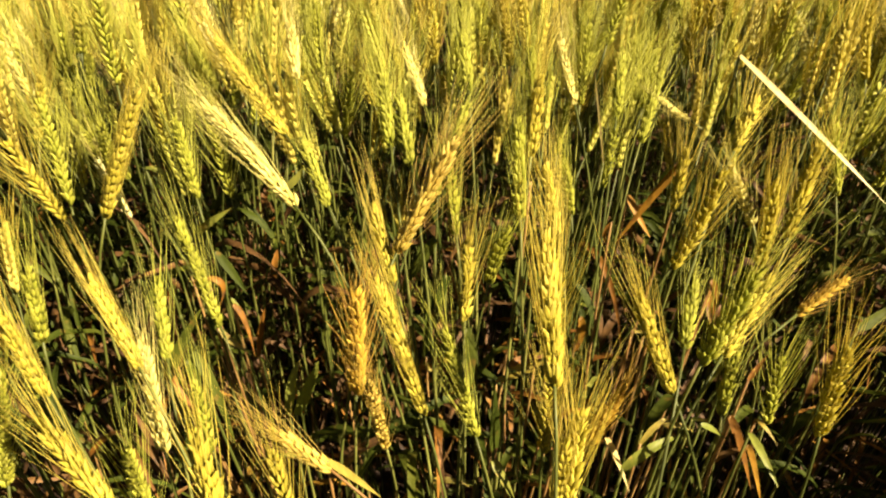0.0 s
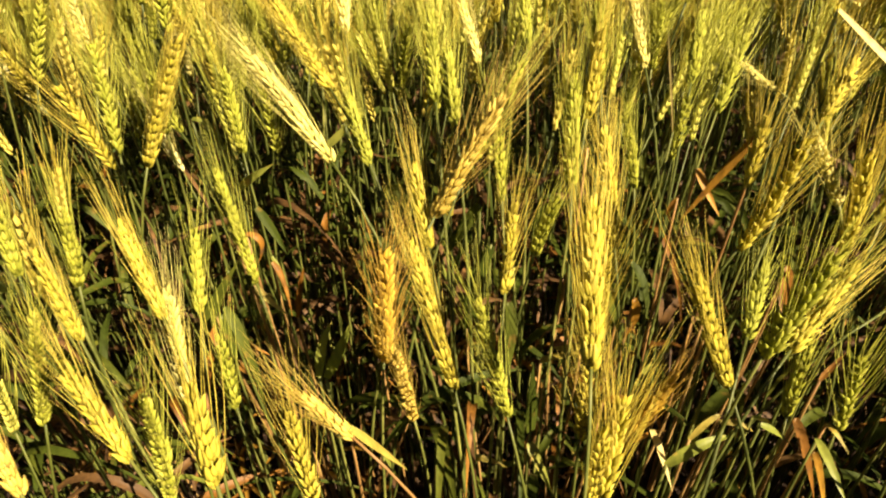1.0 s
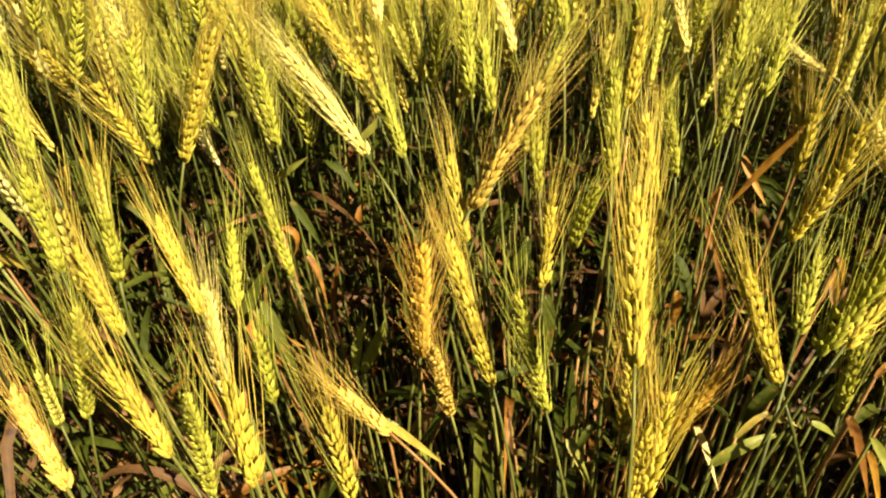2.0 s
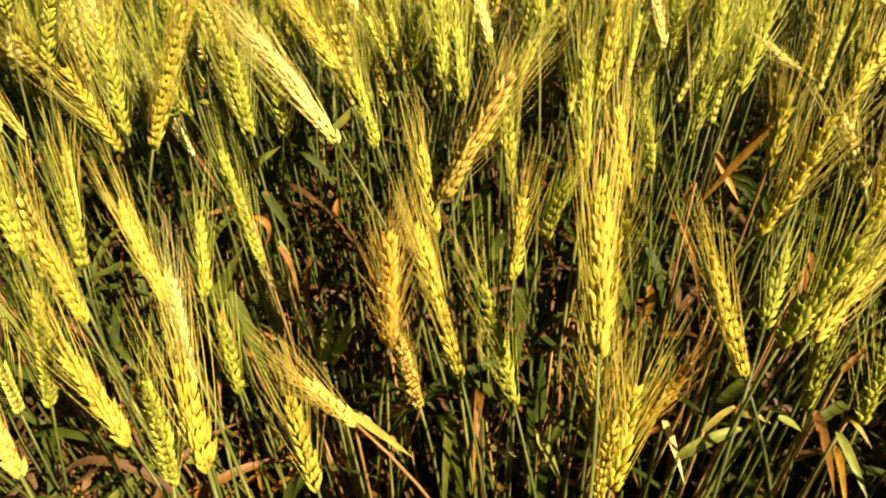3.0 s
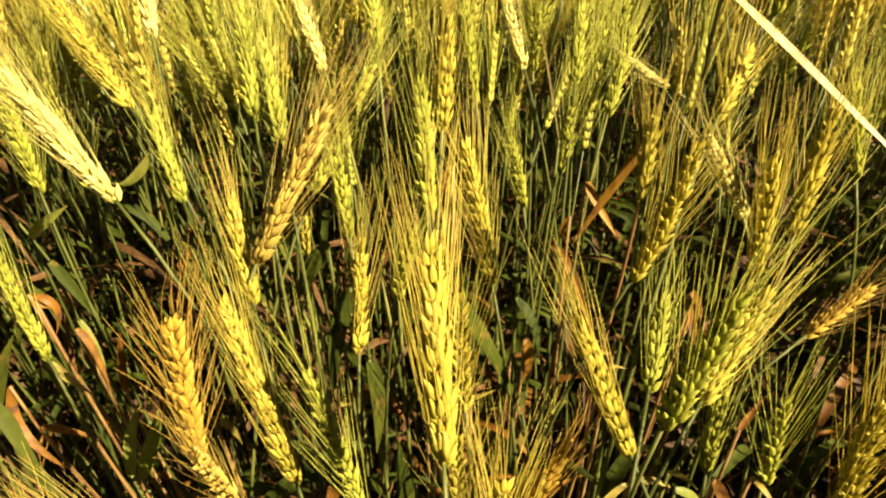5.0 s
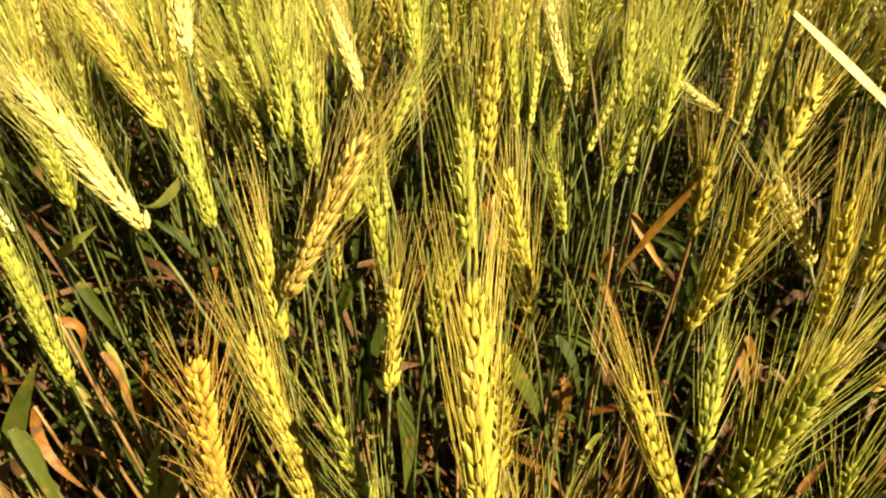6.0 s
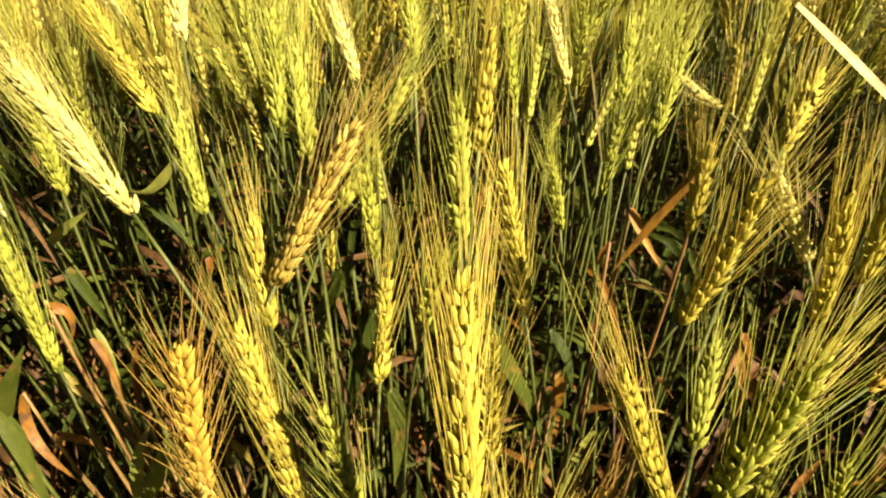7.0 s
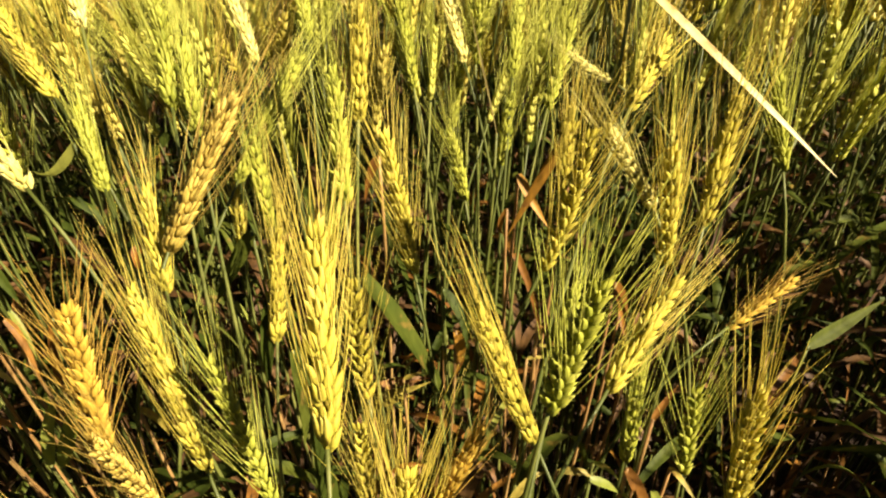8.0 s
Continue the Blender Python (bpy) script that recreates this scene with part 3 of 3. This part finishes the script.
leaf_shoot((0.047, 0.360, 0.576), (0.056, 0.350, 0.563), (0.071, 0.340, 0.529), .010, "lime", 0.30)
leaf_shoot((0.047, 0.360, 0.593), (0.044, 0.360, 0.641), (0.044, 0.360, 0.679), .015, "green", -0.96)
leaf_shoot((-0.468, 0.400, 0.711), (-0.434, 0.390, 0.711), (-0.400, 0.380, 0.707), .010, "ochre", 0.33)
leaf_shoot((-0.399, 0.360, 0.803), (-0.384, 0.355, 0.791), (-0.370, 0.350, 0.769), .014, "lime", -0.06)
leaf_shoot((-0.236, 0.500, 0.735), (-0.218, 0.500, 0.750), (-0.197, 0.500, 0.764), .010, "lime", 1.22)
leaf_shoot((-0.276, 0.520, 0.795), (-0.261, 0.520, 0.789), (-0.255, 0.520, 0.767), .010, "lime", 0.53)
leaf_shoot((-0.133, 0.360, 0.642), (-0.129, 0.370, 0.670), (-0.121, 0.380, 0.688), .012, "lime", 0.63)
leaf_shoot((0.095, 0.330, 0.676), (0.106, 0.330, 0.684), (0.117, 0.330, 0.679), .018, "dry", 0.95)
leaf_shoot((0.215, 0.340, 0.652), (0.229, 0.340, 0.644), (0.245, 0.340, 0.629), .010, "lime", 0.42)
leaf_shoot((-0.188, 0.460, 0.609), (-0.179, 0.460, 0.649), (-0.170, 0.460, 0.678), .007, "dry", -0.85)
leaf_shoot((0.204, 0.500, 0.609), (0.213, 0.500, 0.606), (0.222, 0.500, 0.609), .008, "ochre", 0.95)
leaf_shoot((0.188, 0.420, 0.707), (0.195, 0.420, 0.697), (0.202, 0.420, 0.686), .010, "dry", 0.52)
leaf_shoot((0.183, 0.420, 0.675), (0.192, 0.420, 0.676), (0.201, 0.420, 0.673), .008, "ochre", 0.50)
leaf_shoot((0.253, 0.360, 0.684), (0.260, 0.365, 0.693), (0.268, 0.370, 0.704), .011, "dry", 0.37)
leaf_shoot((0.263, 0.480, 0.683), (0.262, 0.470, 0.665), (0.266, 0.460, 0.653), .008, "dry", -0.35)
leaf_shoot((0.280, 0.480, 0.661), (0.276, 0.470, 0.648), (0.283, 0.460, 0.629), .010, "dry", -0.22)
leaf_shoot((0.179, 0.560, 0.708), (0.174, 0.560, 0.691), (0.180, 0.560, 0.679), .012, "dry", -1.19)
leaf_shoot((0.125, 0.470, 0.637), (0.138, 0.470, 0.637), (0.147, 0.470, 0.647), .013, "dry", 0.31)
leaf_shoot((-0.243, 0.480, 0.697), (-0.239, 0.480, 0.686), (-0.231, 0.480, 0.683), .014, "dry", 0.60)
leaf_shoot((-0.265, 0.450, 0.577), (-0.244, 0.450, 0.571), (-0.223, 0.450, 0.560), .008, "dry", 0.16)
leaf_shoot((-0.125, 0.500, 0.804), (-0.147, 0.500, 0.782), (-0.161, 0.500, 0.783), .008, "lime", 1.64)
leaf_shoot((-0.214, 0.480, 0.728), (-0.198, 0.470, 0.710), (-0.185, 0.460, 0.692), .014, "green", 0.36)
leaf_shoot((0.003, 0.480, 0.700), (-0.012, 0.470, 0.657), (-0.019, 0.460, 0.597), .016, "green", -1.38)
leaf_shoot((0.021, 0.420, 0.685), (0.025, 0.410, 0.652), (0.022, 0.400, 0.608), .016, "green", -0.46)
leaf_shoot((-0.199, 0.455, 0.684), (-0.190, 0.450, 0.667), (-0.184, 0.440, 0.630), 0.006, "dry", 0.35)
leaf_shoot((-0.206, 0.425, 0.681), (-0.194, 0.420, 0.671), (-0.174, 0.412, 0.660), 0.007, "ochre", 0.40)
leaf_shoot((-0.206, 0.372, 0.704), (-0.190, 0.358, 0.676), (-0.180, 0.345, 0.618), 0.009, "green", 0.10)
leaf_shoot((-0.214, 0.450, 0.720), (-0.202, 0.450, 0.711), (-0.212, 0.450, 0.683), 0.01, "dry", 0.70)
leaf_shoot((-0.089, 0.400, 0.650), (-0.079, 0.400, 0.639), (-0.075, 0.400, 0.620), 0.008, "ochre", 0.70)
leaf_shoot((0.245, 0.450, 0.718), (0.254, 0.450, 0.693), (0.257, 0.450, 0.666), 0.009, "dry", 1.30)
leaf_shoot((0.236, 0.340, 0.663), (0.252, 0.335, 0.631), (0.274, 0.330, 0.576), 0.008, "dry", 1.10)
leaf_shoot((0.261, 0.340, 0.625), (0.271, 0.335, 0.604), (0.290, 0.325, 0.550), 0.006, "olive", 0.95)
leaf_shoot((0.093, 0.450, 0.621), (0.101, 0.450, 0.626), (0.112, 0.450, 0.629), 0.008, "ochre", 1.00)
leaf_shoot((0.134, 0.460, 0.664), (0.138, 0.460, 0.640), (0.134, 0.460, 0.615), 0.01, "olive", 1.30)
leaf_shoot((0.125, 0.460, 0.705), (0.137, 0.450, 0.689), (0.142, 0.440, 0.666), .014, "green", 0.09)

# ---- more plants of the same stand, between and behind those ----
def scatter(count, low_x, high_x, low_y, high_y, apart, taken, rnd, keep=None):
    spots = []
    for _ in range(count * 30):
        p = (rnd.uniform(low_x, high_x), rnd.uniform(low_y, high_y))
        if keep and not keep(*p):
            continue
        if all((p[0] - q[0]) ** 2 + (p[1] - q[1]) ** 2 > apart * apart for q in taken):
            taken.append(p)
            spots.append(p)
            if len(spots) == count:
                break
    return spots


def in_view(x, y):
    """The wedge of the field that the walk looks into."""
    return -0.13 - 0.68 * y < x < 0.20 + 0.57 * y


def behind(x, y):
    """The stand that closes the view: nearer on the one side, farther where a gap opens."""
    return in_view(x, y) and (y > 0.68 or x < -0.22)


stand = random.Random(41)
taken = [(q.location.x, q.location.y) for q in plants]
for x, y in scatter(205, -0.75, 0.75, 0.57, 0.95, 0.023, taken, stand, behind):
    z = stand.uniform(0.73, 0.86) + 0.02 * (y - 0.6)
    lean = Vector((stand.gauss(0.02, 0.24), stand.gauss(0.10, 0.22), 1)).normalized() * stand.uniform(0.060, 0.098)
    wheat_plant((x, y, z), (x + lean.x, y + lean.y, z + lean.z), stand.choice(("green", "green", "green", "gold", "gold", "gold", "pale")), stand.uniform(0.88, 1.08), leaves=2, far=True)


# ---- tillers without ears: stems and leaves of the lower storey ----
def tiller(x, y, height, tones, rnd, leaves=2):
    ground = Vector((x, y, soil_height(x, y) - 0.01))
    withered = tones[0] in ("dry", "straw")
    thing = tagged(new("wheat_tiller"), "withered wheat shoot with curled brown leaves" if withered else "green wheat shoot with narrow arching leaves, no ear", "wheat shoot", "wheat shoots of the lower storey")
    thing.location = ground
    lean = Vector((rnd.uniform(-0.08, 0.08), rnd.uniform(-0.06, 0.10), height))
    line = curve(((0, 0, 0), (0, 0, height * 0.5), lean * 0.75, lean), 10)
    s = Shape()
    s.tube(line, [0.0022 - 0.0011 * k / 10 for k in range(11)], 6)
    part("stem", s.mesh("stem", (STEM_DRY if withered else STEM,)), thing)
    for n in range(leaves):
        k = rnd.choice((3, 5, 6, 7, 8, 9, 10))
        points = arching_leaf(line[k], rnd.uniform(0, 2 * math.pi), rnd.uniform(0.09, 0.22), rnd.uniform(0.0, 0.10), rnd.uniform(0.04, 0.22), rnd)
        part("leaf", leaf_mesh(points, rnd.uniform(0.005, 0.010), rnd.choice(tones), rnd), thing)
    return thing


under = random.Random(17)
green_tillers = [tiller(x, y, under.uniform(0.34, 0.54), ("green", "green", "green", "lime"), under) for x, y in scatter(16, -0.45, 0.55, 0.40, 0.85, 0.02, taken, under)]
dry_tillers = [tiller(x, y, under.uniform(0.18, 0.42), ("dry", "dry", "dead", "olive"), under) for x, y in scatter(14, -0.45, 0.55, 0.28, 0.85, 0.02, taken, under)]
for x, y in scatter(120, -0.6, 0.7, 0.20, 0.95, 0.016, taken, under):
    source = under.choice(green_tillers if under.random() < 0.16 else dry_tillers)
    copy_thing(source, Matrix.Translation((x, y, soil_height(x, y) - 0.01)) @ Matrix.Rotation(under.uniform(0, 6.28), 4, "Z"))


# ---- the rest of the field, too many to count ----
def template(seed, plain):
    """One whole plant for the mass of the field, with fewer florets where it stands far off."""
    rnd = random.Random(seed)
    tone = ("green", "gold", "green", "pale", "green", "gold", "gold", "green")[seed % 8]
    s = Shape()
    height = rnd.uniform(0.70, 0.80)
    lean = Vector((rnd.gauss(0, 0.2), rnd.gauss(0.05, 0.2), 1)).normalized()
    base = Vector((lean.x * 0.2, lean.y * 0.2, height))
    s.tube(curve(((0, 0, -0.02), (0, 0, height * 0.5), base - lean * 0.16, base), 5), [0.002, 0.0018, 0.0017, 0.0015, 0.0013, 0.0011], 3, 2)
    length = rnd.uniform(0.065, 0.095)
    x = lean.orthogonal().normalized()
    y = lean.cross(x)
    twist = rnd.uniform(0, 3.14)
    x, y = x * math.cos(twist) + y * math.sin(twist), y * math.cos(twist) - x * math.sin(twist)
    nodes = 10 if plain else 17
    for k in range(nodes):
        u = (k + 0.5) / nodes
        row = 1 if k % 2 else -1
        for fan in ((0.0,) if plain else (-0.5, 0.5)):
            way = (lean + x * row * 0.19 + y * fan * 0.4).normalized()
            p = base + lean * (length * u * 0.93) + x * row * 0.0016
            big = 1.5 if plain else 1.0
            tip = s.husk(p, way, y, 0.0112 * big, 0.0024 * big, 0.0020 * big, 3 if plain else 4, 0, 0, ((0, 0.5), (0.4, 1.0), (1.0, 0.08)))
            for n in range(2 if plain else 1):
                out = (lean + x * row * rnd.uniform(0.0, 0.17) + y * (fan * rnd.uniform(0.1, 0.5) + (rnd.uniform(-0.25, 0.25) if plain else 0))).normalized()
                end = tip + out * rnd.uniform(0.046, 0.066)
                if plain:
                    s.tube((tip, end), (0.00042, 0.00014), 3, 1)
                else:
                    s.tube((tip, tip + (way * 0.3 + out * 0.7) * 0.03, end), (0.00036, 0.00028, 0.00012), 3, 1)
    for n in range(2 if plain else 4):
        z = rnd.uniform(0.28, 0.62)
        steps = 3 if plain else 5
        path = arching_leaf((base.x * 0.3, base.y * 0.3, z), rnd.uniform(0, 6.28), rnd.uniform(0.09, 0.19), rnd.uniform(0.02, 0.09), rnd.uniform(0.03, 0.18), rnd, steps)
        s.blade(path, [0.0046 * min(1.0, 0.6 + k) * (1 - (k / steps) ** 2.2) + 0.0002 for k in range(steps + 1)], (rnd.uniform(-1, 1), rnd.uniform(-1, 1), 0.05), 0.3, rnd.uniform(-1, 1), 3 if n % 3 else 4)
    return tone, s


def far_template(seed, coarse):
    """A tuft of the field's far reaches: plants with one-piece ears, an awn and broad leaves, more and plainer in the coarse one."""
    rnd = random.Random(seed + 300)
    s = Shape()
    reach = 0.13 if coarse else 0.06
    for n in range(6 if coarse else 3):
        foot = Vector((rnd.uniform(-reach, reach), rnd.uniform(-reach, reach), 0))
        lean = Vector((rnd.gauss(0, 0.2), rnd.gauss(0.05, 0.2), 1)).normalized()
        base = foot + Vector((lean.x * 0.2, lean.y * 0.2, rnd.uniform(0.68, 0.82)))
        s.tube((foot, base), (0.0022, 0.0014), 3, 2)
        tip = s.husk(base, lean, (1, 0.3, 0), rnd.uniform(0.07, 0.09), 0.0068, 0.0052, 3 if coarse else 4, 0, 0.003, ((0, 0.5), (0.3, 1.0), (1.0, 0.2)))
        if not coarse:
            p = base.lerp(tip, 0.6)
            s.tube((p, p + (lean + Vector((rnd.uniform(-0.3, 0.3), rnd.uniform(-0.3, 0.3), 0))) * 0.08), (0.0010, 0.0002), 3, 1)
        a = rnd.uniform(0, 6.28)
        s.blade(arching_leaf(foot.lerp(base, rnd.uniform(0.4, 0.8)), a, 0.17, 0.06, 0.12, rnd, 2), [0.006, 0.010, 0.0005], (math.sin(a), -math.cos(a), 0.1), 0.3, 0.5, 3)
    return ("green", "gold", "gold", "pale")[seed % 4], s


def build_field():
    rnd = random.Random(5)
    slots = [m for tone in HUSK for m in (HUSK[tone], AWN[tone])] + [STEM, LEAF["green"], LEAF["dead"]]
    order = list(HUSK)
    packed = {}
    for plain in (False, True):
        packed[plain] = []
        for n in range(16):
            tone, s = template(n, plain)
            remap = (2 * order.index(tone), 2 * order.index(tone) + 1, 2 * len(order), 2 * len(order) + 1, 2 * len(order) + 2)
            packed[plain].append((np.array(s.v), np.array([i for f in s.f for i in f]), np.array([len(f) for f in s.f]), np.array([remap[m] for m in s.m])))
    for kind in ("far", "coarse"):
        packed[kind] = []
    for n in range(24):
        kind = "coarse" if n % 2 else "far"
        tone, s = far_template(n // 2, kind == "coarse")
        remap = (2 * order.index(tone), 2 * order.index(tone) + 1, 2 * len(order), 2 * len(order) + 1, 2 * len(order) + 2)
        packed[kind].append((np.array(s.v), np.array([i for f in s.f for i in f]), np.array([len(f) for f in s.f]), np.array([remap[m] for m in s.m])))
    verts, loops, sizes, mats, offset = [], [], [], [], 0
    for n in range(5800):
        # thick round the path, thinner with distance
        px, py = (rnd.gauss(0.1, 1.4), rnd.gauss(0.8, 1.4)) if n < 2600 else (rnd.uniform(-5.8, 6.0), rnd.uniform(-5.0, 6.8))
        if -1.02 < px < 1.19 and -0.32 < py < 1.79:
            continue
        v, l, z, m = rnd.choice(packed["far" if n < 2600 else "coarse"])
        a, k = rnd.uniform(0, 6.28), rnd.uniform(0.94, 1.08)
        turn = np.array(((math.cos(a), -math.sin(a), 0), (math.sin(a), math.cos(a), 0), (0, 0, 1)))
        verts.append(v @ turn.T * k + (px, py, -0.02))
        loops.append(l + offset)
        sizes.append(z)
        mats.append(m)
        offset += len(v)
    x = -1.0
    while x < 1.2:
        y = -0.3
        while y < 1.8:
            px, py = x + rnd.uniform(-0.025, 0.025), y + rnd.uniform(-0.025, 0.025)
            near = (in_view(px, py) or in_view(px - 0.09, py)) and 0.05 < py < 0.60
            under_eye = abs(px - 0.08) < 0.24 and -0.12 < py < 0.12
            # unseen sun-side stand, kept thick to throw shade on the lower storey
            shading_side = px > 0.40 and py < 0.4
            for _ in range(0 if near or under_eye or (py < 0.0 and not shading_side and rnd.random() < 0.5) else 1):
                dense = 0.0 < py < 1.3 and abs(px - 0.05) < 0.36 + 0.62 * py
                v, l, z, m = rnd.choice(packed["far" if py < 0.0 or (shading_side and not dense) else not dense])
                a, k = rnd.uniform(0, 6.28), rnd.uniform(0.94, 1.08)
                if py < 0.3:
                    k *= 0.93
                turn = np.array(((math.cos(a), -math.sin(a), 0), (math.sin(a), math.cos(a), 0), (0, 0, 1)))
                verts.append(v @ turn.T * k + (px + rnd.uniform(-0.012, 0.012), py + rnd.uniform(-0.012, 0.012), 0))
                loops.append(l + offset)
                sizes.append(z)
                mats.append(m)
                offset += len(v)
            y += 0.05
        x += 0.05
    verts, loops, sizes, mats = np.concatenate(verts), np.concatenate(loops), np.concatenate(sizes), np.concatenate(mats)
    me = bpy.data.meshes.new("wheat_field")
    me.vertices.add(len(verts))
    me.vertices.foreach_set("co", verts.astype(np.float32).ravel())
    me.loops.add(len(loops))
    me.loops.foreach_set("vertex_index", loops.astype(np.int32))
    me.polygons.add(len(sizes))
    me.polygons.foreach_set("loop_start", np.concatenate(([0], np.cumsum(sizes)[:-1])).astype(np.int32))
    for m in slots:
        me.materials.append(m)
    me.polygons.foreach_set("material_index", mats.astype(np.int32))
    me.polygons.foreach_set("use_smooth", np.ones(len(sizes), bool))
    me.update(calc_edges=True)
    me.validate()
    return tagged(new("wheat_field", me), "dense stand of ripening bearded wheat reaching into the distance", "wheat field", kind="stuff")


build_field()


def build_litter():
    """Fallen dry leaves and bits of straw on the soil."""
    rnd = random.Random(77)
    s = Shape()
    for _ in range(700):
        x, y = rnd.uniform(-0.9, 1.0), rnd.uniform(0.0, 1.4)
        a, reach = rnd.uniform(0, 6.28), rnd.uniform(0.04, 0.14)
        out = Vector((math.cos(a), math.sin(a), 0))
        z = soil_height(x, y) + rnd.uniform(0.002, 0.05)
        p = Vector((x, y, z))
        s.blade(curve((p, p + out * reach * 0.3 + Vector((0, 0, rnd.uniform(0, 0.03))), p + out * reach * 0.7 + Vector((0, 0, rnd.uniform(0, 0.03))), p + out * reach), 5), [0.003, 0.005, 0.0055, 0.005, 0.004, 0.001], (-out.y, out.x, 0.1), 0.3, rnd.uniform(-1.5, 1.5), 0 if rnd.random() < 0.93 else 1)
    me = s.mesh("leaf_litter", (LEAF["dead"], LEAF["dry"]))
    return tagged(new("leaf_litter", me), "fallen brown wheat leaves and straw on the soil", "leaf litter", kind="stuff")


build_litter()
